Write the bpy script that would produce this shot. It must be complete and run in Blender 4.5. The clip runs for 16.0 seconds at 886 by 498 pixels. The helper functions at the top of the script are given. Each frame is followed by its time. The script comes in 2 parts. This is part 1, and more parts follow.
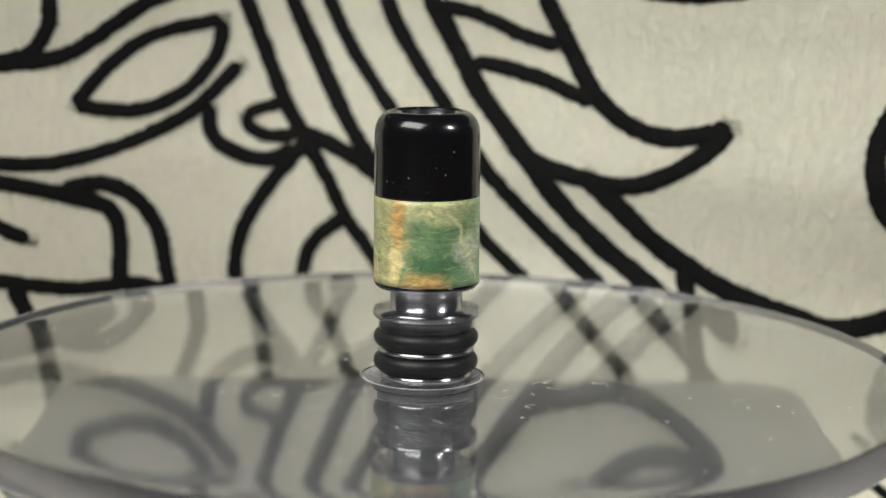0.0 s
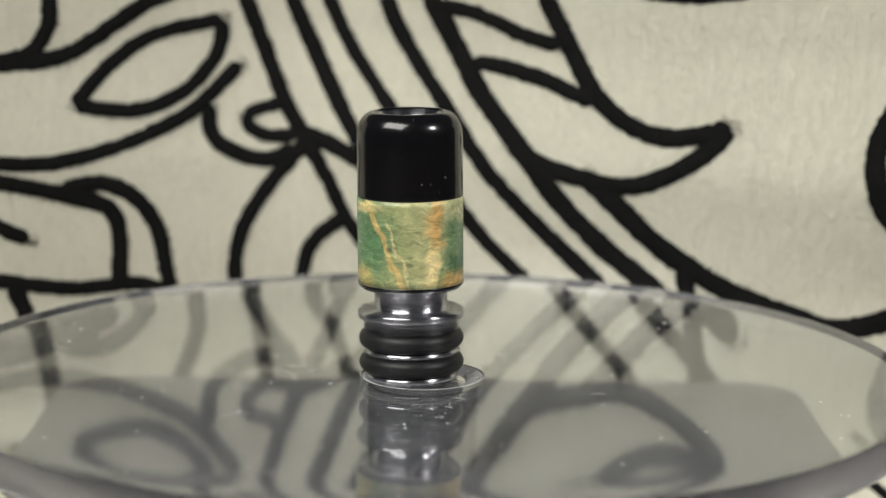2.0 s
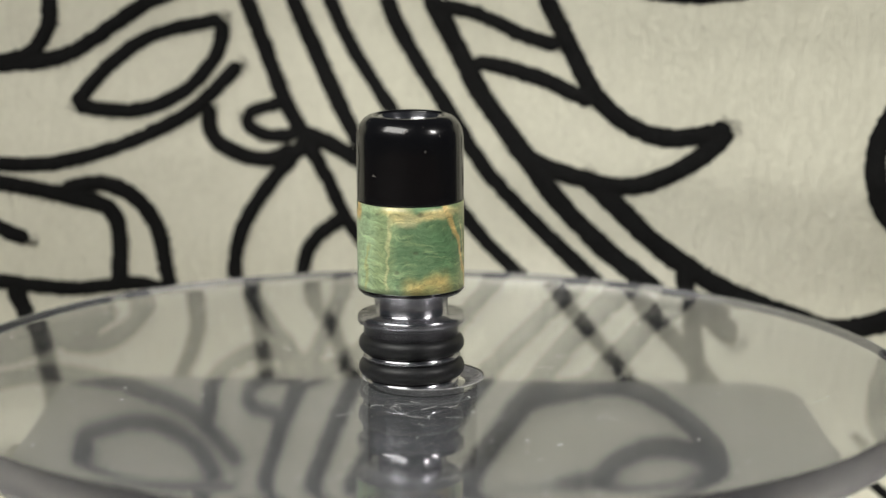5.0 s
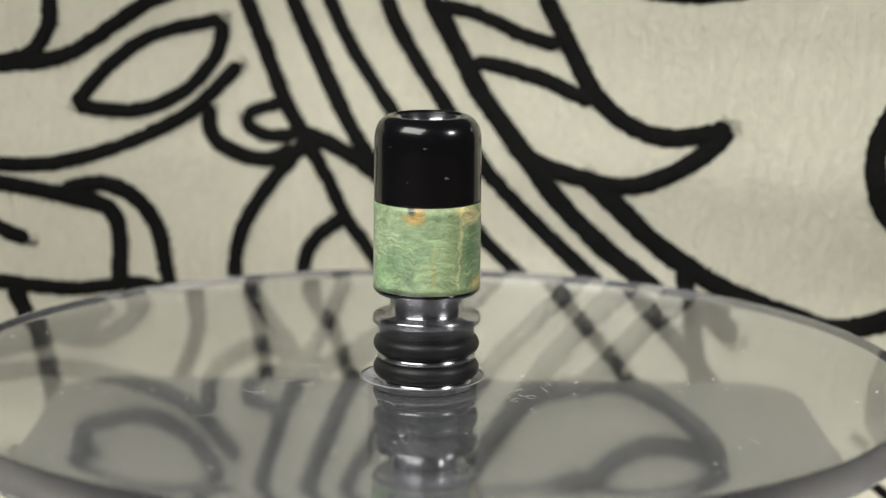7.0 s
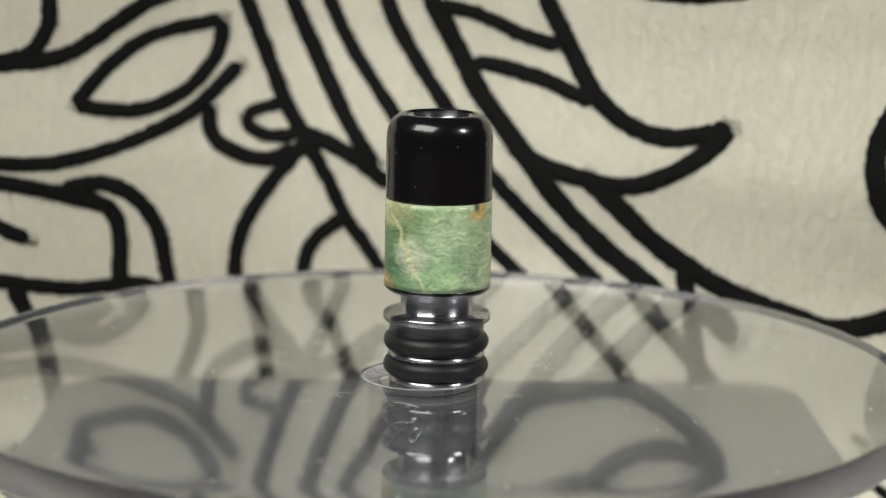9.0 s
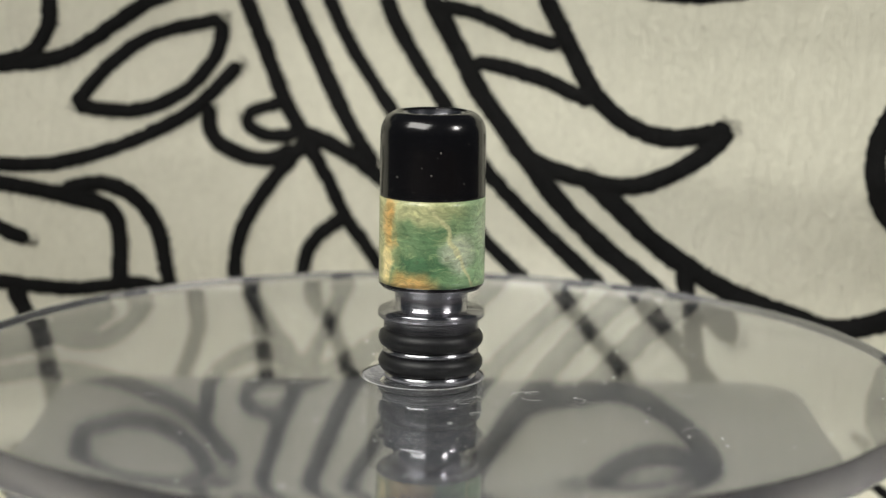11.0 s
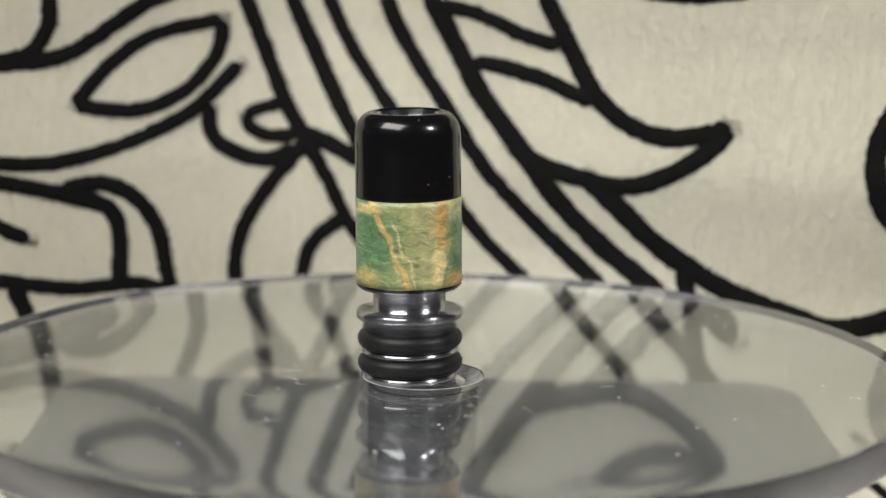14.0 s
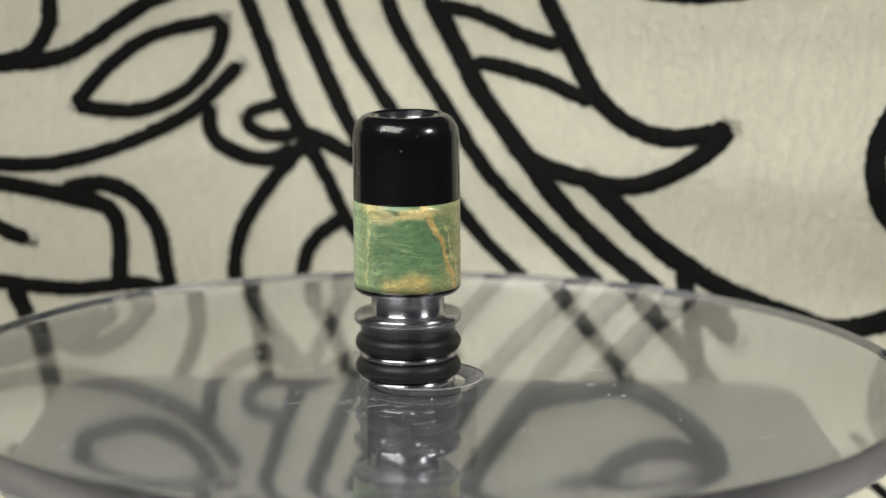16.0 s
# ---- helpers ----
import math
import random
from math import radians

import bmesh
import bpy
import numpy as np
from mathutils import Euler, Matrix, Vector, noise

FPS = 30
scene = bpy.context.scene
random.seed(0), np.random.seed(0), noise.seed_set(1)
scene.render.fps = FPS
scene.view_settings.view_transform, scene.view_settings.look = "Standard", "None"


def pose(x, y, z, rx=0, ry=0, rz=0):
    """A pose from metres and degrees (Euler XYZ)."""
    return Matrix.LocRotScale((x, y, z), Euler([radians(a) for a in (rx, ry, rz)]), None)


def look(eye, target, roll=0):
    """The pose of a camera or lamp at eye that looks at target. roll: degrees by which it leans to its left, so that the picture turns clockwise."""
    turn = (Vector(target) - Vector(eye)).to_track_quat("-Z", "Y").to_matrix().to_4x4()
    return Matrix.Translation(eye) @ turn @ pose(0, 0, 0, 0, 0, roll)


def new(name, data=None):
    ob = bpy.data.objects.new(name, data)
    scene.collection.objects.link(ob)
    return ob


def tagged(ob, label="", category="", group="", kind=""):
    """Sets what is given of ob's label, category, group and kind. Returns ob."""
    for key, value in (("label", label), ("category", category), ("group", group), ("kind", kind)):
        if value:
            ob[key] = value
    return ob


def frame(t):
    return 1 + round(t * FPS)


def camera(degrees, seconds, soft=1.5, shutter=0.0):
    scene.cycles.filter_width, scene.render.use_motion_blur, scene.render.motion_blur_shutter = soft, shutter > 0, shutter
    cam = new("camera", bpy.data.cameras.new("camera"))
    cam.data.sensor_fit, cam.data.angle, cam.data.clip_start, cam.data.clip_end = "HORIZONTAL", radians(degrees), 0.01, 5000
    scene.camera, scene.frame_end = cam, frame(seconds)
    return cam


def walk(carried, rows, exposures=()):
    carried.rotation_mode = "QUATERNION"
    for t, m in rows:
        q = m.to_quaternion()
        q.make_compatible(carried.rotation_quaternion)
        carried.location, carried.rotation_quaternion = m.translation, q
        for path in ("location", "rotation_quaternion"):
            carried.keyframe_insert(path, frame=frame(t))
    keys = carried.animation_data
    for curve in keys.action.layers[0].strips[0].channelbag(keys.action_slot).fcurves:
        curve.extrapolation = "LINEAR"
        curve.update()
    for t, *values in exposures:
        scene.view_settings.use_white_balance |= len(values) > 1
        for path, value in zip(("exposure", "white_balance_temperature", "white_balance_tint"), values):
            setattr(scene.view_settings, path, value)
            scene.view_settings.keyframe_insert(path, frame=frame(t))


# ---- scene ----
MM = 0.001
EYE = pose(0.0, -0.18800, 0.04622, 79.4678, -0.3738, -0.4382)
cam = camera(22.188, 16.0, soft=1.2)
cam.data.dof.use_dof = True
cam.data.dof.focus_distance = 0.189
cam.data.dof.aperture_fstop = 31.0
walk(cam, [(0.0, EYE), (16.0, EYE)])

# ---- light ----
world = bpy.data.worlds.new("room_light")
scene.world = world
world.use_nodes = True
world.node_tree.nodes["Background"].inputs["Color"].default_value = (0.86, 0.93, 1.0, 1)
world.node_tree.nodes["Background"].inputs["Strength"].default_value = 0.045


def area_lamp(name, eye, target, w, h, power, colour):
    data = bpy.data.lights.new(name, "AREA")
    data.shape, data.size, data.size_y, data.energy, data.color = "RECTANGLE", w, h, power, colour
    ob = new(name, data)
    ob.matrix_world = look(eye, target)
    return ob


area_lamp("desk_lamp_light", (-0.42, -0.44, 0.70), (0.01, 0.02, 0.02), 0.70, 0.42, 8.7, (1.0, 0.98, 0.92))
area_lamp("small_lamp_light", (0.28, -0.17, 0.24), (0.04, 0.03, 0.01), 0.07, 0.07, 0.66, (1.0, 0.96, 0.92))
scene.view_settings.exposure = 0.0


# ---- materials ----
class Nodes:
    """A short hand for building one node material."""

    def __init__(self, name):
        self.mat = bpy.data.materials.new(name)
        self.mat.use_nodes = True
        self.tree = self.mat.node_tree
        self.bsdf = self.tree.nodes["Principled BSDF"]

    def add(self, kind):
        return self.tree.nodes.new(kind)

    def put(self, socket, value):
        if isinstance(value, bpy.types.NodeSocket):
            self.tree.links.new(value, socket)
        else:
            socket.default_value = value

    def math(self, op, a, b=0.0, c=0.0):
        n = self.add("ShaderNodeMath")
        n.operation = op
        for i, v in enumerate((a, b, c)):
            self.put(n.inputs[i], v)
        return n.outputs[0]

    def noise(self, vec, scale, detail=4.0, rough=0.55, warp=0.0):
        n = self.add("ShaderNodeTexNoise")
        self.put(n.inputs["Vector"], vec)
        n.inputs["Scale"].default_value, n.inputs["Detail"].default_value = scale, detail
        n.inputs["Roughness"].default_value, n.inputs["Distortion"].default_value = rough, warp
        return n.outputs["Fac"]

    def ramp(self, fac, *stops):
        n = self.add("ShaderNodeValToRGB")
        self.put(n.inputs["Fac"], fac)
        while len(n.color_ramp.elements) < len(stops):
            n.color_ramp.elements.new(0.5)
        for e, (at, colour) in zip(n.color_ramp.elements, stops):
            e.position, e.color = at, (*colour, 1)
        return n.outputs["Color"]

    def mix(self, fac, a, b, blend="MIX"):
        n = self.add("ShaderNodeMix")
        n.data_type, n.blend_type = "RGBA", blend
        self.put(n.inputs[0], fac)
        self.put(n.inputs[6], a if not isinstance(a, tuple) else (*a, 1))
        self.put(n.inputs[7], b if not isinstance(b, tuple) else (*b, 1))
        return n.outputs[2]

    def step(self, value, lo, hi):
        n = self.add("ShaderNodeMapRange")
        n.interpolation_type = "SMOOTHSTEP"
        for key, v in (("Value", value), ("From Min", lo), ("From Max", hi)):
            self.put(n.inputs[key], v)
        return n.outputs[0]

    def scaled(self, vec, x, y, z):
        n = self.add("ShaderNodeMapping")
        self.put(n.inputs["Vector"], vec)
        n.inputs["Scale"].default_value = (x, y, z)
        return n.outputs[0]

    @property
    def coords(self):
        return self.add("ShaderNodeTexCoord").outputs["Object"]

    def bump(self, height, strength, distance):
        n = self.add("ShaderNodeBump")
        n.inputs["Strength"].default_value, n.inputs["Distance"].default_value = strength, distance
        self.put(n.inputs["Height"], height)
        self.put(self.bsdf.inputs["Normal"], n.outputs[0])

    def set(self, **values):
        for key, v in values.items():
            name = {"base": "Base Color", "rough": "Roughness", "metal": "Metallic", "ior": "IOR", "glass": "Transmission Weight",
                    "coat": "Coat Weight", "coat_rough": "Coat Roughness", "sheen": "Sheen Weight", "spec": "Specular IOR Level"}[key]
            self.put(self.bsdf.inputs[name], (*v, 1) if isinstance(v, tuple) else v)
        return self


def plush(name, light, dark, sheen):
    n = Nodes(name)
    p = n.coords
    clump = n.noise(p, 1500, 3)
    fibre = n.noise(n.scaled(p, 1050, 1050, 330), 1.0, 4, 0.7, 0.5)
    broad = n.noise(p, 28, 3)
    tone = n.math("ADD", n.math("MULTIPLY", n.math("ADD", clump, fibre), 0.3), n.math("MULTIPLY", broad, 0.4))
    n.set(base=n.ramp(tone, (0.32, dark), (0.66, light)), rough=0.95, sheen=sheen, spec=0.1)
    n.bump(n.math("ADD", n.math("MULTIPLY", clump, 0.3), fibre), 0.9, 0.0005)
    return n.mat


CREAM = plush("cream_plush", (0.69, 0.675, 0.555), (0.56, 0.545, 0.44), 0.15)
BLACK = plush("black_plush", (0.012, 0.012, 0.012), (0.006, 0.006, 0.006), 0.0)


def clear_plastic(name, tint, rough):
    n = Nodes(name)
    p = n.coords
    smear = n.noise(p, 60, 4, 0.6, 0.6)
    n.set(base=tint, glass=0.988, ior=1.49, rough=n.math("MULTIPLY_ADD", smear, rough, rough * 0.2))
    return n.mat


ACRYLIC = clear_plastic("clear_acrylic", (0.70, 0.71, 0.73), 0.05)


def frosted():
    n = Nodes("frosted_edge")
    p = n.coords
    n.set(base=n.ramp(n.noise(p, 220, 4), (0.3, (0.50, 0.50, 0.56)), (0.7, (0.60, 0.60, 0.66))), rough=0.2, glass=0.94, ior=1.49)
    return n.mat


FROST = frosted()


def lip_plastic():
    n = Nodes("lip_painted_glints")
    p = n.coords
    # whitish colour stands in for the glints that the clear bevel catches
    n.set(base=n.ramp(n.noise(p, 900, 3), (0.35, (0.6, 0.6, 0.61)), (0.65, (0.85, 0.85, 0.85))), rough=0.1, glass=0.3, ior=1.45, spec=0.8)
    n.bump(n.noise(p, 620, 4, 0.6, 1.5), 0.9, 0.0005)
    return n.mat


LIP = lip_plastic()


def steel():
    n = Nodes("turned_steel")
    p = n.coords
    rings = n.noise(n.scaled(p, 60, 60, 7000), 1.0, 3, 0.6)
    n.set(base=n.ramp(rings, (0.3, (0.34, 0.34, 0.37)), (0.7, (0.64, 0.64, 0.68))), metal=1.0,
          rough=n.math("MULTIPLY_ADD", rings, 0.14, 0.17))
    around = n.add("ShaderNodeTangent")
    around.direction_type, around.axis = "RADIAL", "Z"
    n.put(n.bsdf.inputs["Tangent"], around.outputs[0])
    n.bsdf.inputs["Anisotropic"].default_value = 0.8
    n.bsdf.inputs["Anisotropic Rotation"].default_value = 0.25
    n.bump(rings, 0.3, 0.00006)
    return n.mat


STEEL = steel()


def rubber():
    n = Nodes("black_rubber")
    p = n.coords
    grain = n.noise(p, 5000, 4)
    n.set(base=n.ramp(grain, (0.3, (0.008, 0.008, 0.009)), (0.75, (0.016, 0.017, 0.018))), rough=0.42, spec=0.3)
    n.bump(grain, 0.25, 0.00006)
    return n.mat


RUBBER = rubber()


def black_resin():
    n = Nodes("polished_black_resin")
    p = n.coords
    specks = n.math("GREATER_THAN", n.noise(p, 1700, 2), 0.728)
    n.set(base=n.mix(specks, (0.004, 0.004, 0.005), (0.16, 0.15, 0.14)), rough=0.2, coat=0.35, coat_rough=0.09, spec=0.4)
    n.bump(n.noise(p, 700, 2), 0.04, 0.00005)
    return n.mat


RESIN = black_resin()


def grey_plastic(name, a, b, rough):
    n = Nodes(name)
    p = n.coords
    n.set(base=n.ramp(n.noise(p, 180, 5), (0.3, a), (0.7, b)), rough=rough)
    n.bump(n.noise(p, 3000, 2), 0.15, 0.00008)
    return n.mat


PANEL = grey_plastic("grey_panel", (0.085, 0.087, 0.088), (0.11, 0.112, 0.113), 0.55)
SHELL = grey_plastic("silver_shell", (0.22, 0.22, 0.23), (0.28, 0.28, 0.29), 0.4)
DUST = grey_plastic("white_lint", (0.6, 0.6, 0.58), (0.8, 0.8, 0.78), 0.8)


def burl():
    """Green-dyed burl: grain, pale and orange veins round the cylinder; angle in radians, height in metres."""
    n = Nodes("dyed_burl")
    p = n.coords
    s = n.add("ShaderNodeSeparateXYZ")
    n.put(s.inputs[0], p)
    warp = n.add("ShaderNodeTexNoise")
    n.put(warp.inputs["Vector"], p)
    warp.inputs["Scale"].default_value, warp.inputs["Detail"].default_value = 430, 4
    warp.inputs["Roughness"].default_value = 0.55
    w = n.add("ShaderNodeSeparateXYZ")
    n.put(w.inputs[0], warp.outputs["Color"])
    ang = n.math("ARCTAN2", s.outputs["Y"], s.outputs["X"])
    hgt = n.math("MULTIPLY", n.math("SUBTRACT", s.outputs["Z"], 0.0086), 1000.0)
    wx = n.math("SUBTRACT", w.outputs["X"], 0.5)
    wy = n.math("SUBTRACT", w.outputs["Y"], 0.5)
    big = n.noise(p, 190, 3, 0.5, 0.8)
    shift = n.add("ShaderNodeVectorMath")
    shift.operation = "SCALE"
    n.put(shift.inputs[0], warp.outputs["Color"])
    shift.inputs["Scale"].default_value = 0.0022
    moved = n.add("ShaderNodeVectorMath")
    n.put(moved.inputs[0], p)
    n.put(moved.inputs[1], shift.outputs[0])
    swirl = moved.outputs[0]
    grain = n.noise(n.scaled(swirl, 520, 520, 3600), 1.0, 5, 0.62, 0.5)
    cloud = n.noise(n.scaled(swirl, 700, 700, 950), 1.0, 5, 0.6, 1.2)
    curl = n.noise(n.scaled(swirl, 330, 330, 1300), 1.0, 5, 0.62, 1.6)
    colour = n.ramp(big, (0.30, (0.045, 0.15, 0.075)), (0.48, (0.13, 0.27, 0.13)), (0.62, (0.24, 0.34, 0.15)), (0.8, (0.40, 0.40, 0.17)))

    def away(deg):
        d = n.math("SUBTRACT", ang, radians(deg))
        return n.math("MULTIPLY", n.math("WRAP", d, math.pi, -math.pi), 4.5)

    def patch(colour, deg, z, rx, rz, tint, power=1.0, wobble=2.2, soft=0.55):
        """An uneven patch of another dye, rx by rz millimetres."""
        u = n.math("DIVIDE", n.math("MULTIPLY_ADD", wx, wobble, away(deg)), rx)
        v = n.math("DIVIDE", n.math("MULTIPLY_ADD", wy, wobble, n.math("SUBTRACT", hgt, z)), rz)
        r = n.math("SQRT", n.math("ADD", n.math("MULTIPLY", u, u), n.math("MULTIPLY", v, v)))
        return n.mix(n.math("MULTIPLY", n.step(r, 1.0 + soft, 1.0 - soft), power), colour, tint)

    def vein(colour, deg, slope, width, tint, low=0.0, high=7.7, power=0.9):
        """A vein that climbs with slope mm sideways for each mm of height."""
        u = n.math("MULTIPLY_ADD", wx, 2.0, n.math("SUBTRACT", away(deg), n.math("MULTIPLY", hgt, slope)))
        line = n.step(n.math("MULTIPLY", n.math("ABSOLUTE", u), n.math("MULTIPLY_ADD", w.outputs["Z"], 2.4, -0.2)), width, width * 0.2)
        part = n.math("MULTIPLY", n.step(hgt, low - 0.4, low + 0.4), n.step(hgt, high + 0.4, high - 0.4))
        return n.mix(n.math("MULTIPLY", n.math("MULTIPLY", line, part), power), colour, tint)

    yellow, orange, pale = (0.76, 0.64, 0.30), (0.62, 0.39, 0.13), (0.60, 0.60, 0.34)
    deep, mid, light = (0.05, 0.145, 0.065), (0.17, 0.285, 0.14), (0.42, 0.57, 0.34)
    olive = (0.36, 0.38, 0.17)
    colour = patch(colour, 40, 3.8, 5.6, 6.0, light, 0.9)
    colour = patch(colour, 22, 1.5, 1.2, 1.8, (0.28, 0.36, 0.26), 0.7, 3.0)
    colour = patch(colour, -5, 2.6, 2.6, 3.6, (0.30, 0.50, 0.26), 0.7)
    colour = patch(colour, -48, 3.4, 2.0, 2.4, mid, 0.85)
    colour = patch(colour, -84, 3.6, 3.9, 2.4, mid, 0.95)
    colour = patch(colour, -80, 1.9, 3.6, 1.0, deep, 0.85)
    colour = patch(colour, -62, 4.2, 1.6, 1.6, deep, 0.5)
    colour = patch(colour, -95, 6.8, 4.4, 1.2, (0.52, 0.52, 0.27), 0.85)
    colour = patch(colour, -139, 4.0, 2.0, 6.0, (0.50, 0.48, 0.24), 0.8)
    colour = patch(colour, -170, 4.4, 1.7, 5.0, olive, 0.75)
    colour = patch(colour, -120, 1.0, 0.9, 1.2, mid, 0.8)
    colour = patch(colour, 146, 3.9, 3.6, 3.0, mid, 0.95)
    colour = patch(colour, 156, 3.6, 2.2, 2.0, (0.09, 0.22, 0.10), 0.6)
    colour = patch(colour, 86, 3.6, 1.0, 5.0, (0.28, 0.36, 0.16), 0.6)
    colour = patch(colour, -100, 6.3, 3.2, 1.1, (0.50, 0.52, 0.28), 0.7, 3.0)
    colour = patch(colour, -36, 2.9, 1.3, 1.7, (0.62, 0.68, 0.52), 0.7, 3.4)
    colour = patch(colour, 2, 4.6, 1.6, 1.8, (0.55, 0.66, 0.46), 0.5, 3.4)
    colour = patch(colour, 118, 3.6, 1.6, 3.4, (0.14, 0.25, 0.13), 0.8)
    colour = vein(colour, -128, 0.05, 0.85, yellow, 0.0, 4.4)
    colour = patch(colour, -130, 2.1, 0.7, 1.1, (0.80, 0.68, 0.34), 0.9, 3.0)
    colour = patch(colour, -124, 5.3, 0.9, 1.3, (0.66, 0.42, 0.15), 0.8, 3.0)
    colour = vein(colour, -122, 0.0, 0.75, orange, 3.4, 7.7, 0.75)
    colour = vein(colour, -158, -0.47, 0.46, (0.70, 0.50, 0.19))
    colour = vein(colour, -149, -0.40, 0.16, (0.70, 0.60, 0.30), 0.0, 5.5, 0.7)
    colour = vein(colour, 90, 0.04, 0.26, (0.58, 0.60, 0.32), 0.3, 7.7, 0.75)
    colour = vein(colour, -21, -0.52, 0.34, pale, 0.0, 7.0, 0.75)
    colour = vein(colour, 62, 0.03, 0.3, (0.46, 0.46, 0.18), 0.0, 4.0, 0.6)
    colour = patch(colour, -94, 0.2, 1.9, 1.0, orange, 0.95)
    colour = patch(colour, 136, 0.3, 1.9, 1.15, (0.60, 0.46, 0.17), 0.85)
    colour = patch(colour, 136, -0.3, 1.0, 0.9, (0.30, 0.33, 0.13), 0.8)
    colour = patch(colour, 148, 6.6, 2.3, 0.5, yellow, 0.85)
    colour = patch(colour, 112, 6.4, 1.1, 0.7, (0.70, 0.64, 0.36), 0.7)
    colour = patch(colour, 100, 7.0, 1.2, 0.6, yellow, 0.6)
    colour = patch(colour, 46, 6.9, 0.6, 1.0, orange, 0.9, 1.6)
    colour = patch(colour, 40, 6.4, 0.9, 0.45, (0.72, 0.52, 0.2), 0.9, 1.6)
    colour = patch(colour, 39, 7.2, 0.3, 0.5, (0.02, 0.07, 0.06), 0.9, 1.0)
    pores = n.add("ShaderNodeTexVoronoi")
    n.put(pores.inputs["Vector"], n.scaled(p, 700, 700, 1100))
    pores.inputs["Scale"].default_value = 1.0
    pit = n.math("MULTIPLY", n.step(pores.outputs["Distance"], 0.30, 0.12), n.step(n.noise(p, 330, 2), 0.52, 0.62))
    shade = n.mix(0.5, n.ramp(grain, (0.30, (0.45, 0.48, 0.45)), (0.70, (1.7, 1.65, 1.6))),
                  n.ramp(cloud, (0.32, (0.5, 0.55, 0.5)), (0.68, (1.55, 1.5, 1.5))))
    colour = n.mix(n.step(curl, 0.48, 0.72), colour, (0.14, 0.14, 0.07), "ADD")
    colour = n.mix(1.0, colour, shade, "MULTIPLY")
    colour = n.mix(n.math("MULTIPLY", pit, 0.55), colour, (0.10, 0.11, 0.06))
    n.set(base=colour, rough=0.42, coat=0.5, coat_rough=0.12)
    n.bump(n.math("SUBTRACT", n.math("ADD", grain, curl), n.math("MULTIPLY", pit, 1.5)), 0.35, 0.0001)
    return n.mat


BURL = burl()


# ---- mesh helpers ----
def mesh_of(name, bm, material, smooth=True):
    me = bpy.data.meshes.new(name)
    bm.normal_update()
    bm.to_mesh(me)
    bm.free()
    me.materials.append(material)
    for poly in me.polygons:
        poly.use_smooth = smooth
    return me


def part(name, bm, material, parent, label="", smooth=True):
    """One bmesh as one mesh object under a thing or a part."""
    ob = new(name, mesh_of(name, bm, material, smooth))
    ob.parent = parent
    if label:
        tagged(ob, label)
    return ob


def lathe(profile, segments=96, closed=True):
    """Turns (radius, height) pairs in millimetres round z; closed joins the last pair to the first."""
    bm = bmesh.new()
    rings = []
    for r, z in profile:
        if r < 1e-6:
            rings.append([bm.verts.new((0, 0, z * MM))])
        else:
            rings.append([bm.verts.new((r * MM * math.cos(2 * math.pi * i / segments), r * MM * math.sin(2 * math.pi * i / segments), z * MM))
                          for i in range(segments)])
    pairs = list(zip(rings, rings[1:])) + ([(rings[-1], rings[0])] if closed else [])
    for a, b in pairs:
        for i in range(segments):
            j = (i + 1) % segments
            if len(a) == 1 and len(b) == 1:
                continue
            if len(a) == 1:
                bm.faces.new((a[0], b[j], b[i]))
            elif len(b) == 1:
                bm.faces.new((a[i], a[j], b[0]))
            else:
                bm.faces.new((a[i], a[j], b[j], b[i]))
    bmesh.ops.recalc_face_normals(bm, faces=bm.faces)
    return bm


def arc(cr, cz, rad, a0, a1, steps=8, rz=None):
    """Points of an arc round (cr, cz), degrees from outward, upward positive."""
    rz = rad if rz is None else rz
    return [(cr + rad * math.cos(radians(a0 + (a1 - a0) * i / steps)), cz + rz * math.sin(radians(a0 + (a1 - a0) * i / steps)))
            for i in range(steps + 1)]


# ---- the cloth: hangs behind the turntable and runs forward under it ----
TABLE, BEND = -24.0, 9.0


def cloth_back(u, s):
    """How far behind the axis the cloth hangs: hollow on one side, bulging forward over the disc's edge on the other."""
    side = 1 / (1 + math.exp(-(u - 2) / 6))
    rise = max(0.0, min(1.0, (s + 1) / 15))
    return (47 - 9.5 * math.tanh((u - 3) / 18) - 2.6 * math.log(1 + math.exp((-12 - u) / 5)) - 0.7 * math.log(1 + math.exp((u - 18) / 5))
            - side * 2.6 * rise * rise * (3 - 2 * rise) + 0.15 * max(0.0, min(s, 24.0) - 12))


def cloth_at(u, s, lift=0.0):
    """The cloth's surface in millimetres: u across, s the height while it hangs, running on past the bend below."""
    lift += 0.3 * noise.noise(Vector((u / 26, s / 26, 3.0))) + 0.4 * noise.noise(Vector((u / 90, s / 90, 8.0)))
    top = TABLE + BEND
    back = cloth_back(u, max(s, top))
    if s >= top:
        return Vector((u, back - lift, s)) * MM
    a = (top - s) / BEND
    if a < math.pi / 2:
        return Vector((u, back - BEND + (BEND - lift) * math.cos(a), top - (BEND - lift) * math.sin(a))) * MM
    run = (top - s) - BEND * math.pi / 2
    return Vector((u, back - BEND - run, TABLE + lift)) * MM


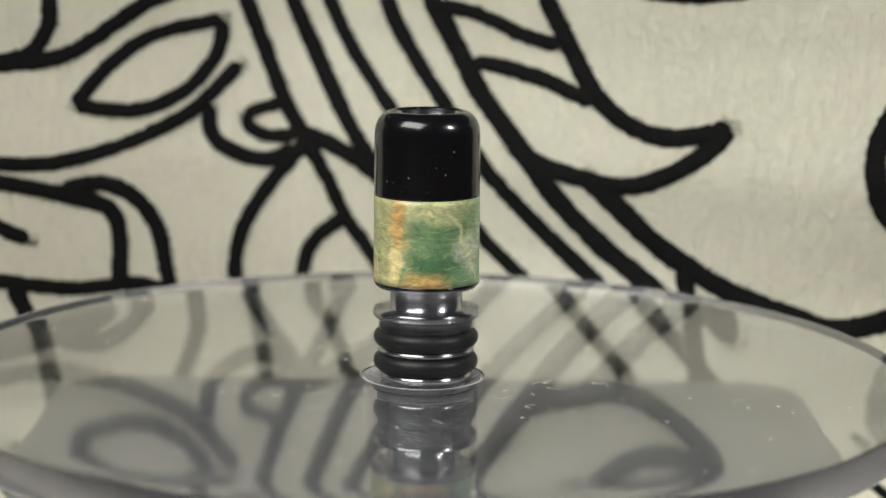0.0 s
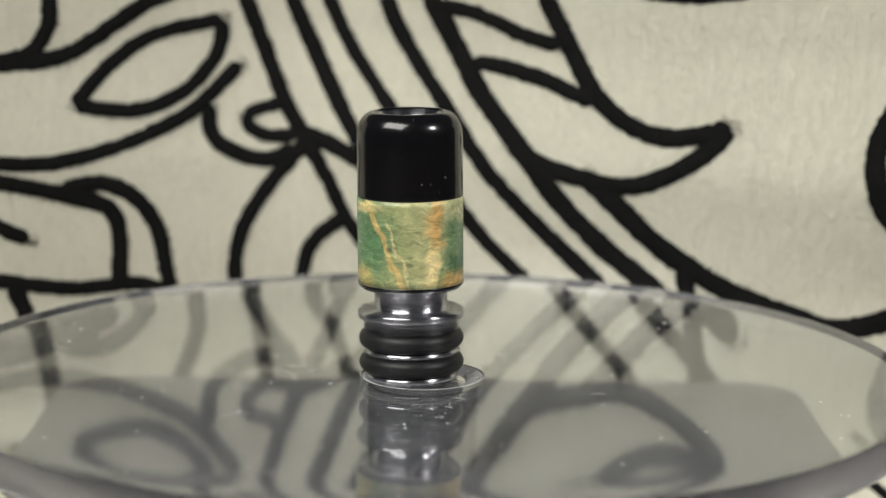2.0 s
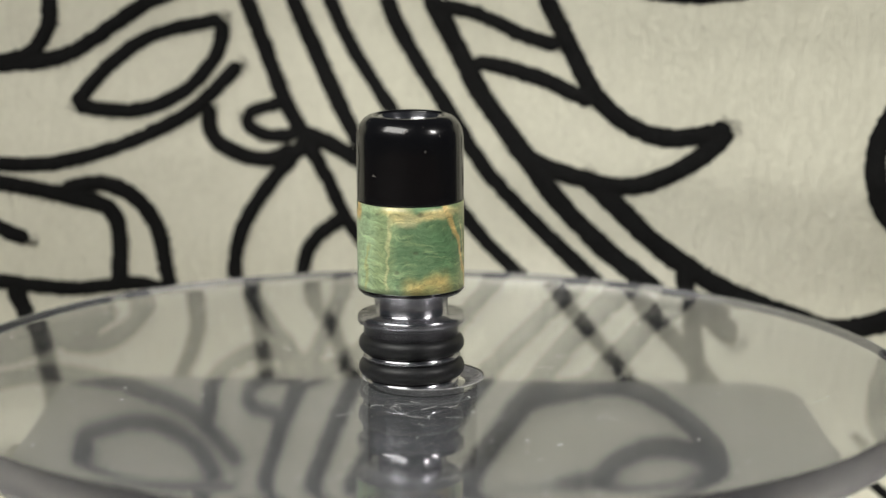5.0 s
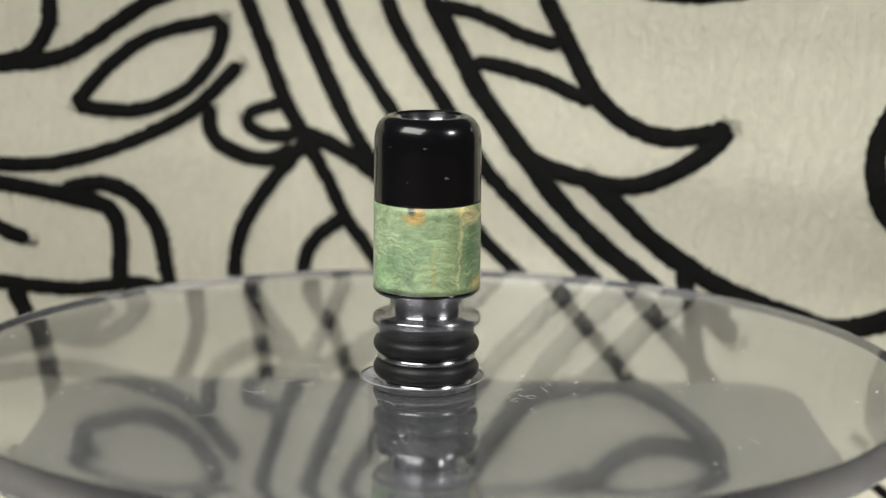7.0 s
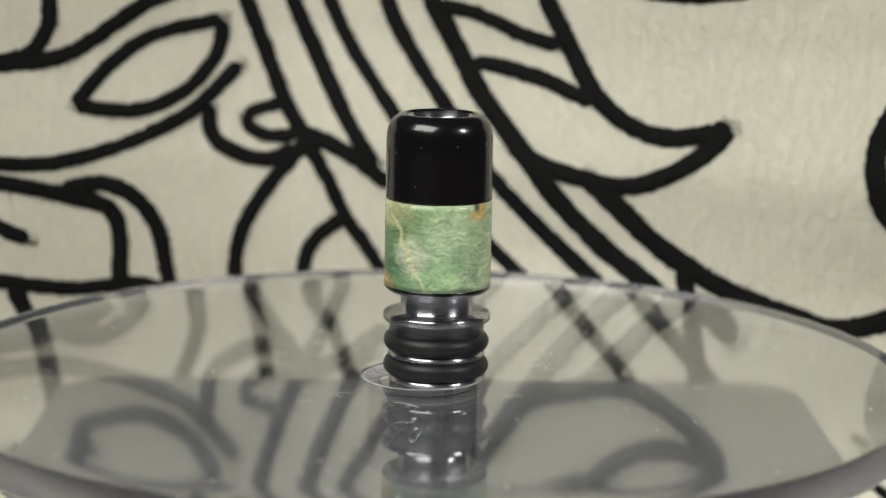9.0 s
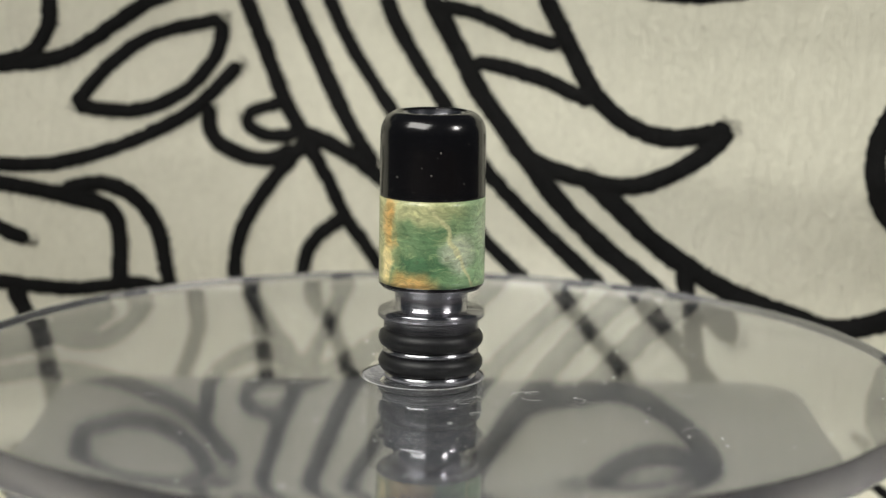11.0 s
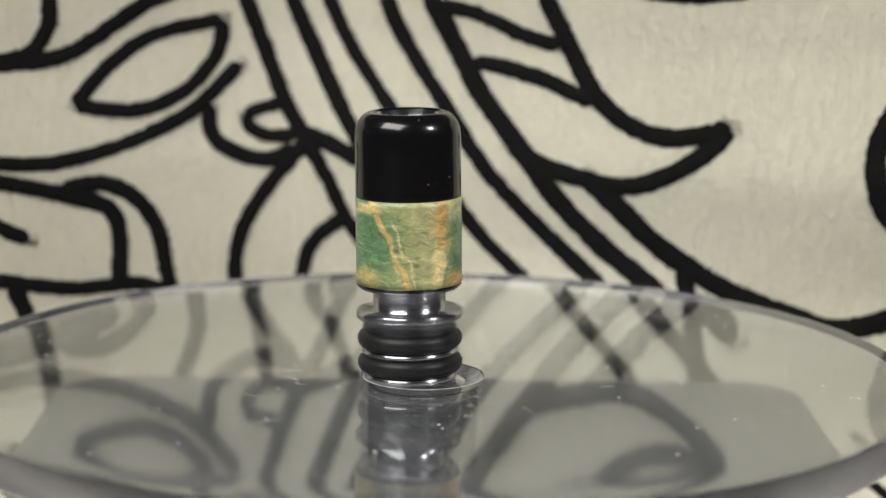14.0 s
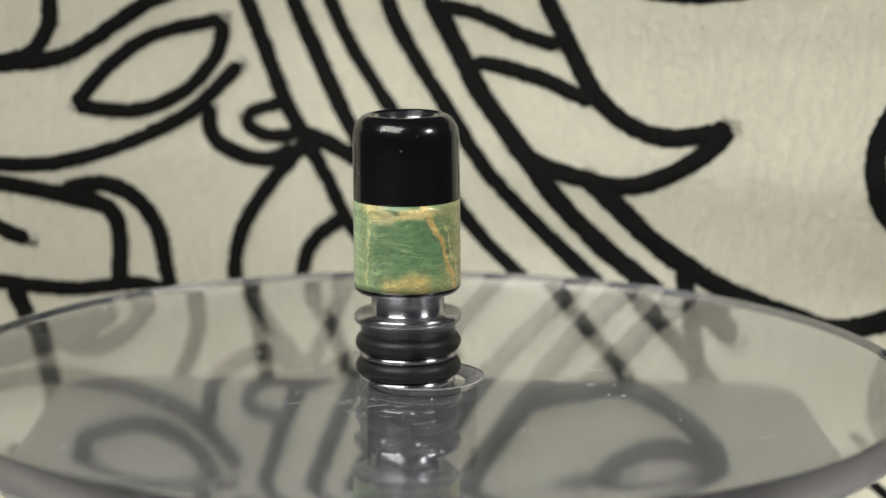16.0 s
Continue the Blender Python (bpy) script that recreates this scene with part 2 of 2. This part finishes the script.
def build_cloth():
    bm = bmesh.new()
    us = [-66 + 128 * i / 110 for i in range(111)]
    ss = [45 - 1.5 * i for i in range(37)]
    while ss[-1] > TABLE + BEND - 16:
        ss.append(ss[-1] - 1.2)
    while ss[-1] > -150:
        ss.append(ss[-1] - 4.0)
    rows = [[bm.verts.new(cloth_at(u, s)) for u in us] for s in ss]
    for a, b in zip(rows, rows[1:]):
        for i in range(len(us) - 1):
            bm.faces.new((a[i], b[i], b[i + 1], a[i + 1]))
    ob = new("blanket", mesh_of("blanket", bm, CREAM))
    sol = ob.modifiers.new("thickness", "SOLIDIFY")
    sol.thickness, sol.offset = 0.0015, -1.0
    return tagged(ob, "cream plush blanket with black outline pattern, hung behind the turntable", "blanket")


blanket = build_cloth()


def stroke(width, *points):
    """A black woven line of the pattern, once a dark patch, through points (across, height) in millimetres on the
    cloth.
    """
    pts = [Vector(p) for p in points]
    pts = [2 * pts[0] - pts[1]] + pts + [2 * pts[-1] - pts[-2]]
    line = []
    for p0, p1, p2, p3 in zip(pts, pts[1:], pts[2:], pts[3:]):
        steps = max(3, int((p2 - p1).length / 0.35))
        for i in range(steps):
            t = i / steps
            line.append(0.5 * (2 * p1 + (p2 - p0) * t + (2 * p0 - 5 * p1 + 4 * p2 - p3) * t * t + (3 * p1 - p0 - 3 * p2 + p3) * t ** 3))
    line.append(pts[-2].copy())
    bm = bmesh.new()
    rows = []
    n = len(line)
    for i, p in enumerate(line):
        d = (line[min(i + 1, n - 1)] - line[max(i - 1, 0)]).normalized()
        side = Vector((-d.y, d.x))
        end = min(i, n - 1 - i) * 0.35 / (width * 0.5)
        w = width * 0.5 * math.sqrt(max(0.08, 1 - max(0.0, 1 - end) ** 2))
        w *= 1 + 0.10 * noise.noise(Vector((p.x / 4, p.y / 4, width)))
        row = []
        for k in (-1.0, -0.6, 0.0, 0.6, 1.0):
            fray = 0.22 * noise.noise(Vector((p.x * 2.6, p.y * 2.6, k * 9))) if abs(k) == 1.0 else 0.0
            q = p + side * (w * k + fray)
            row.append(bm.verts.new(cloth_at(q.x, q.y, (0.05, 0.22, 0.28, 0.22, 0.05)[int(round((k + 1) * 2.1))])))
        rows.append(row)
    for a, b in zip(rows, rows[1:]):
        for i in range(4):
            bm.faces.new((a[i], a[i + 1], b[i + 1], b[i]))
    for p in line:
        INK.append((p.x, p.y, width * 0.5))
    return part("black_stroke", bm, BLACK, blanket, "black woven pattern line, also laid for one dark patch")


INK = []


stroke(1.60, (-38.5, 29.4), (-38.4, 27.0), (-39.1, 25.0), (-40.5, 23.4), (-43.9, 22.4))
stroke(1.69, (-44.4, 22.5), (-40.0, 22.5), (-36.2, 23.4), (-32.3, 26.0), (-29.0, 28.2), (-25.0, 29.9))
stroke(1.52, (-36.1, 18.0), (-32.5, 22.1), (-28.1, 24.9), (-21.3, 26.3))
stroke(1.53, (-21.3, 26.2), (-21.9, 22.9), (-24.5, 19.5), (-28.4, 17.4), (-32.4, 17.2), (-36.1, 18.0))
stroke(1.56, (-44.5, 12.5), (-38.9, 12.1), (-33.5, 13.0), (-28.4, 14.8), (-24.5, 16.8), (-21.7, 19.4), (-19.6, 21.6))
stroke(1.67, (-22.8, 17.3), (-22.5, 14.4), (-20.5, 12.5), (-16.9, 11.4), (-13.6, 12.6))
stroke(1.43, (-19.2, 16.1), (-16.9, 17.0), (-14.6, 17.5))
stroke(1.43, (-19.2, 16.1), (-18.3, 14.7), (-16.3, 13.9), (-13.6, 14.0))
stroke(1.69, (-19.1, 29.0), (-16.9, 22.9), (-14.8, 17.5), (-12.4, 13.2))
stroke(1.77, (-14.3, 29.0), (-12.4, 24.6), (-9.7, 18.7), (-7.6, 14.6), (-5.1, 10.9))
stroke(1.62, (-10.4, 29.0), (-7.8, 23.6), (-3.6, 17.2), (1.2, 10.5), (5.9, 4.5), (10.7, -0.2), (17.7, -8.0), (24.7, -16.6), (36.2, -29.6), (50.9, -44.6))
stroke(1.75, (-4.2, 29.1), (-2.1, 24.4), (2.3, 17.7), (6.4, 11.6), (12.3, 5.5), (18.1, 0.1), (25.4, -7.4), (33.0, -16.0), (45.4, -29.1), (61.0, -43.9))
stroke(2.13, (0.4, 29.3), (3.6, 23.5), (6.0, 19.1), (10.1, 13.7), (13.9, 8.7), (18.5, 4.1), (23.7, -0.1), (31.8, -7.6))
stroke(1.87, (8.7, 14.4), (12.2, 12.5), (16.6, 11.3), (21.0, 10.9), (25.4, 12.7), (28.7, 15.1), (30.4, 17.1))
stroke(1.89, (30.5, 17.3), (27.6, 16.3), (23.8, 16.0), (20.4, 17.2), (17.4, 19.8), (14.8, 24.5), (12.1, 29.9))
stroke(1.66, (5.1, 22.6), (8.7, 22.1), (12.6, 21.0), (17.1, 19.1))
stroke(1.55, (1.6, 28.2), (5.7, 27.4), (9.7, 25.7), (13.7, 24.6))
stroke(2.22, (16.3, 11.8), (19.5, 8.8), (23.0, 5.4), (26.5, 2.8), (31.5, 0.0), (37.2, -2.1), (41.7, -3.3), (48.3, -1.7))
stroke(1.81, (26.4, 2.5), (26.9, -0.8), (27.6, -7.2), (28.8, -16.0), (32.3, -29.4), (38.0, -44.5))
stroke(2.10, (46.6, 19.9), (44.8, 16.3), (44.5, 13.0), (45.4, 9.6), (47.7, 7.0))
stroke(1.26, (21.9, 30.3), (26.8, 29.9), (32.8, 30.7))
stroke(1.63, (-12.4, 13.6), (-13.9, 11.8), (-16.9, 8.2), (-19.4, 3.9), (-20.2, -1.2), (-18.7, -5.9), (-17.6, -10.8), (-17.2, -20.2), (-21.5, -33.4), (-24.8, -48.3))
stroke(1.57, (-13.0, 14.2), (-12.0, 12.4), (-10.2, 9.1), (-8.4, 5.3), (-6.0, 1.9), (-3.0, -2.8), (1.9, -9.8), (7.5, -18.5), (16.6, -31.3), (28.5, -46.0))
stroke(1.63, (-8.4, 5.3), (-11.5, 2.9), (-12.8, 0.4), (-13.1, -3.3), (-11.6, -7.3), (-9.3, -11.0), (-8.0, -20.4), (-14.2, -34.0), (-17.5, -49.5))
stroke(1.82, (-13.2, 14.3), (-9.6, 12.9), (-6.1, 10.8), (-3.5, 8.8))
stroke(1.70, (-44.5, 10.8), (-40.0, 9.6), (-36.3, 8.4), (-33.1, 7.2), (-31.9, 4.5), (-32.0, -1.2))
stroke(1.65, (-37.6, 9.4), (-33.5, 9.7), (-30.2, 7.9), (-28.0, 4.2), (-27.0, -1.4), (-25.1, -5.1), (-24.1, -8.3), (-24.8, -11.6), (-27.6, -19.1), (-29.7, -32.1), (-33.6, -46.3))
stroke(1.54, (-44.6, 6.5), (-42.3, 5.2), (-40.6, 4.3))
stroke(1.56, (-44.8, 0.6), (-40.2, -0.5), (-36.0, -1.2), (-30.1, -1.2), (-27.0, -2.6))
stroke(1.74, (-42.4, 0.0), (-41.0, -3.7), (-39.7, -8.7), (-38.4, -18.0), (-37.9, -31.1), (-38.8, -45.8))

stroke(1.00, (43.9, -17.6), (45.5, -18.9), (48.0, -21.0))
# a dark patch low on the right of the cloth, no pattern line
stroke(2.20, (38.0, -21.4), (42.0, -21.6))
stroke(1.30, (-43.0, -21.6), (-41.4, -24.2))

# ---- the cloth's pile ----
def pile(name, blades, material, label):
    """Many short leaning fibres as one mesh of small blades."""
    verts, faces = [], []
    for u, s, rnd in blades:
        a, b = rnd.gauss(0, 0.16), -0.2 + rnd.gauss(0, 0.16)
        w = rnd.uniform(0.05, 0.09)
        n = len(verts)
        verts += [cloth_at(u - w, s, 0.1), cloth_at(u + w, s + rnd.uniform(-0.05, 0.05), 0.1), cloth_at(u + a, s + b, rnd.uniform(0.3, 0.42))]
        faces.append((n, n + 1, n + 2))
    me = bpy.data.meshes.new(name)
    me.from_pydata(verts, [], faces)
    me.materials.append(material)
    ob = new(name, me)
    ob.parent = blanket
    return tagged(ob, label, kind="stuff")


def build_pile():
    step, u0, s0, nu, ns = 0.25, -64.0, -30.0, 500, 290
    ink = np.zeros((ns, nu), bool)
    for x, y, r in INK:
        i0, i1 = int((x - r - u0) / step), int((x + r - u0) / step) + 1
        j0, j1 = int((y - r - s0) / step), int((y + r - s0) / step) + 1
        for j in range(max(0, j0), min(ns, j1 + 1)):
            for i in range(max(0, i0), min(nu, i1 + 1)):
                if (u0 + i * step - x) ** 2 + (s0 + j * step - y) ** 2 < r * r:
                    ink[j, i] = True
    rnd = random.Random(11)
    dark = []
    for k in range(105000):
        u, s = rnd.uniform(u0 + 1, u0 + nu * step - 1), rnd.uniform(s0 + 1, s0 + ns * step - 1)
        black = ink[int((s - s0) / step), int((u - u0) / step)]
        if black:
            dark.append((u, s, rnd))
    pile("nap", dark, BLACK, "black plush pile of the pattern")


build_pile()

# ---- table ----
def wood():
    n = Nodes("dark_wood")
    p = n.coords
    g = n.noise(n.scaled(p, 8, 90, 60), 1.0, 5, 0.6, 0.8)
    n.set(base=n.ramp(g, (0.3, (0.035, 0.022, 0.014)), (0.7, (0.07, 0.045, 0.03))), rough=0.5)
    n.bump(g, 0.2, 0.0004)
    return n.mat


# unseen support, added dark so that the glossy cap mirrors little in front
def build_table():
    bm = bmesh.new()
    bmesh.ops.create_cube(bm, size=1.0, matrix=Matrix.Translation((0, -0.1, TABLE * MM - 0.0195)) @ Matrix.Diagonal((0.56, 0.62, 0.03, 1)))
    bmesh.ops.bevel(bm, geom=bm.edges[:], offset=0.004, segments=2, affect="EDGES")
    ob = new("tabletop", mesh_of("tabletop", bm, wood(), False))
    return tagged(ob, "unseen dark brown wooden tabletop added under the blanket", "table", kind="structure")


build_table()


# ---- turntable base ----
def box(x0, x1, y0, y1, z0, z1, bevel, seg=3):
    bm = bmesh.new()
    bmesh.ops.create_cube(bm, size=1.0)
    for v in bm.verts:
        v.co = Vector((x0 if v.co.x < 0 else x1, y0 if v.co.y < 0 else y1, z0 if v.co.z < 0 else z1)) * MM
    if bevel:
        bmesh.ops.bevel(bm, geom=bm.edges[:], offset=bevel * MM, segments=seg, affect="EDGES", profile=0.5)
    return bm


BASE_TOP = -10.5
base = tagged(new("turntable"), "square grey plastic turntable stand standing on the blanket", "turntable")
base.matrix_world = pose(0, 0, (TABLE + 0.5) * MM, 0, 0.344, 0)
BZ = TABLE + 0.5


def slab(x0, x1, y0, y1, z0, z1, corner, edge):
    """A square plate with rounded corners and softened edges."""
    bm = box(x0, x1, y0, y1, z0, z1, 0)
    upright = [e for e in bm.edges if abs(e.verts[0].co.z - e.verts[1].co.z) > 1e-5]
    bmesh.ops.bevel(bm, geom=upright, offset=corner * MM, segments=8, affect="EDGES", profile=0.5)
    flat = [e for e in bm.edges if abs(e.verts[0].co.z - e.verts[1].co.z) < 1e-6]
    bmesh.ops.bevel(bm, geom=flat, offset=edge * MM, segments=2, affect="EDGES", profile=0.5)
    return bm


part("housing", slab(-36.4, 37.6, -42, 32, 0, BASE_TOP - BZ - 0.6, 6.6, 0.8), SHELL, base)
part("top_panel", slab(-35.7, 36.9, -41.3, 31.3, BASE_TOP - BZ - 0.596, BASE_TOP - BZ, 6.0, 0.2), PANEL, base, "dull dark grey top panel")

# ---- turntable disc ----
RIM, HOLE, DISH, CURL, PLANE, THICK = 41.8, 5.15, 0.0006, 0.08, 0.32, 3.2


def dish(r):
    """The plate's upper face: slightly hollow, curling up at the rim."""
    return PLANE + DISH * r * r / 2 + CURL * 8 / 3 * (max(0.0, r - RIM + 8) / 8) ** 3


def build_disc():
    ob = tagged(new("turntable_disc"), "clear acrylic turntable disc with smeared dusty surface", "turntable disc")
    prof = [(0, -0.2), (HOLE - 0.25, -0.2)] + [(HOLE - 0.1, -0.18), (HOLE, -0.08), (HOLE + 0.04, 0.2), (HOLE + 0.1, PLANE - 0.02), (HOLE + 0.16, PLANE), (HOLE + 0.22, PLANE)]
    prof += [(r, dish(r)) for r in np.linspace(HOLE + 0.6, RIM - 0.3, 30)]
    prof += arc(RIM - 0.04, dish(RIM) - 0.045, 0.04, 88, 0, 3)
    prof += arc(RIM - 0.5, dish(RIM) - THICK + 0.5, 0.5, 0, -88, 6)
    prof += [(r, dish(r) - THICK) for r in np.linspace(RIM - 1.6, 5.4, 20)]
    prof += [(0, dish(0) - THICK)]
    plate = part("plate", lathe(prof, 160, False), ACRYLIC, ob, "clear acrylic plate")
    plate.visible_shadow = False
    plate.data.materials.append(FROST)
    for poly in plate.data.polygons:
        if math.hypot(poly.center.x, poly.center.y) > (RIM - 0.03) * MM:
            poly.material_index = 1
    lip = [(HOLE - 1.5, -0.19), (HOLE - 0.02, -0.19), (HOLE - 0.02, PLANE - 0.03), (HOLE - 0.08, PLANE - 0.02), (HOLE - 0.4, -0.02), (HOLE - 1.5, -0.175)]
    part("hole_lip", lathe(lip, 96), LIP, ob, "clear lip of the centre hole, its caught light painted whitish")
    tube = [(4.25, PLANE - THICK - 0.1), (4.7, PLANE - THICK - 0.1), (4.7, BASE_TOP + 0.5), (4.6, BASE_TOP + 0.4), (4.25, BASE_TOP + 0.4)]
    hub = part("hub", lathe(tube, 96), ACRYLIC, ob, "clear plastic hub under the plate", False)
    hub.visible_shadow = False
    part("drive_shaft", box(-2.3, 2.3, -2.3, 2.3, BASE_TOP + 0.4, PLANE - THICK - 0.1, 0.25), PANEL, ob, "dark grey square shaft")
    return ob


disc = build_disc()


def build_lint():
    """Lint, crumbs and short fibres lying on the disc."""
    rnd = random.Random(4)
    bm = bmesh.new()
    for i in range(520):
        r, a = 6.0 + 34.0 * math.sqrt(rnd.random()), rnd.uniform(0, 2 * math.pi)
        x, y = r * math.cos(a), r * math.sin(a)
        size = rnd.choice((0.015, 0.02, 0.02, 0.03, 0.03, 0.04, 0.08))
        m = Matrix.Translation(Vector((x, y, dish(r) + size * 0.3)) * MM) @ Matrix.Rotation(rnd.uniform(0, 6.28), 4, "Z") @ Matrix.Diagonal(
            (size * MM * rnd.uniform(0.6, 3.0), size * MM, size * MM * 0.5, 1))
        bmesh.ops.create_icosphere(bm, subdivisions=1, radius=1.0, matrix=m)
    for i in range(44):
        near = i < 26
        r, a = (rnd.uniform(7, 16) if near else rnd.uniform(8, 38)), (rnd.choice((0.6, 2.5, 4.4)) + rnd.gauss(0, 0.25) if near else rnd.uniform(0, 6.28))
        x, y, way, bend = r * math.cos(a), r * math.sin(a), rnd.uniform(0, 6.28), rnd.gauss(0, 0.25)
        w = rnd.uniform(0.008, 0.016)
        last = None
        for k in range(rnd.randint(5, 16)):
            way += bend + rnd.gauss(0, 0.15)
            x, y = x + 0.16 * math.cos(way), y + 0.16 * math.sin(way)
            z = dish(math.hypot(x, y)) + 0.015 + w
            side = Vector((-math.sin(way), math.cos(way), 0)) * w
            c = Vector((x, y, z))
            ring = [bm.verts.new((c + side) * MM), bm.verts.new((c + Vector((0, 0, w))) * MM), bm.verts.new((c - side) * MM)]
            if last:
                for e in range(3):
                    bm.faces.new((last[e], last[(e + 1) % 3], ring[(e + 1) % 3], ring[e]))
            last = ring
    return bm


tagged(part("lint", build_lint(), DUST, disc, "white specks of lint and dust"), kind="stuff")


# ---- the drip tip ----
def build_tip():
    ob = tagged(new("drip_tip"), "steel drip tip with green burl sleeve and black cap", "drip tip")
    stem = [(2.4, 0.0), (3.8, 0.0), (3.95, 0.12), (3.95, 0.65), (3.5, 0.75), (3.5, 2.3), (4.1, 2.4), (4.1, 2.75), (3.5, 2.85), (3.5, 4.4),
            (4.05, 4.45), (4.05, 5.35), (4.42, 5.45), (4.55, 5.57), (4.55, 6.0), (4.45, 6.15), (3.2, 6.17), (3.1, 6.25), (3.1, 7.95), (3.2, 8.02),
            (4.2, 8.05), (4.2, 8.4), (2.4, 8.4)]
    part("stem", lathe(stem, 96), STEEL, ob, "turned stainless steel stem with flange")
    for z in (1.55, 3.65):
        part("o_ring", lathe([(3.72 + 0.76 * math.cos(a), z + 0.80 * math.sin(a)) for a in np.linspace(0, 2 * math.pi, 21)[:-1]], 96), RUBBER, ob,
             "black rubber sealing ring")
    part("foot_ring", lathe([(2.5, 8.404), (4.2, 8.2), (4.4, 8.25), (4.5, 8.4), (4.5, 8.55), (2.5, 8.55)], 96), RESIN, ob)
    part("sleeve", lathe([(2.6, 8.554)] + [(4.5, z) for z in np.linspace(8.554, 15.9, 14)] + [(2.6, 15.9)], 96), BURL, ob, "green and yellow dyed burl wood sleeve")
    cap = [(2.75, 15.904), (4.49, 15.904)] + [(4.48, z) for z in np.linspace(16.1, 20.9, 6)]
    cap += arc(3.0, 21.15, 1.46, 0, 90, 12, 1.9)
    cap += [(2.95, 23.01), (2.75, 22.85)]
    part("cap", lathe(cap, 96), RESIN, ob, "glossy black resin cap")
    bore = [(2.74, 22.5), (2.74, 22.9), (2.6, 22.92), (2.1, 21.95), (1.9, 20.0), (1.9, 8.4), (2.3, 8.4), (2.74, 20)]
    part("bore", lathe(bore, 64), STEEL, ob, "bright steel bore")
    return ob


tip = build_tip()

# ---- the turning ----
TURN = 360.0 / 11.70


def motions():
    tilt = pose(0, 0, 0, 0.22, 0.344, 0)
    times = [i * 0.5 for i in range(33)]
    spin = [(t, tilt @ pose(0, 0, 0, 0, 0, 73.1 + TURN * t)) for t in times]
    # the plate runs a little out of true; its high side stands 149 degrees on from the tip
    lean = Matrix.Rotation(0.0048, 4, (math.sin(radians(149)), -math.cos(radians(149)), 0))
    walk(disc, [(t, m @ lean) for t, m in spin])
    stand = pose(-0.0001, 0, 0, 0, -0.1, 0)
    walk(tip, [(t, stand @ pose(0, 0, 0, 0, 0, 73.1 + TURN * t) @ pose(0.0012, 0, -0.00017, 0, 0.86, 0) @ pose(0, 0, 0, 0, 0, -73.1)) for t in times])


motions()
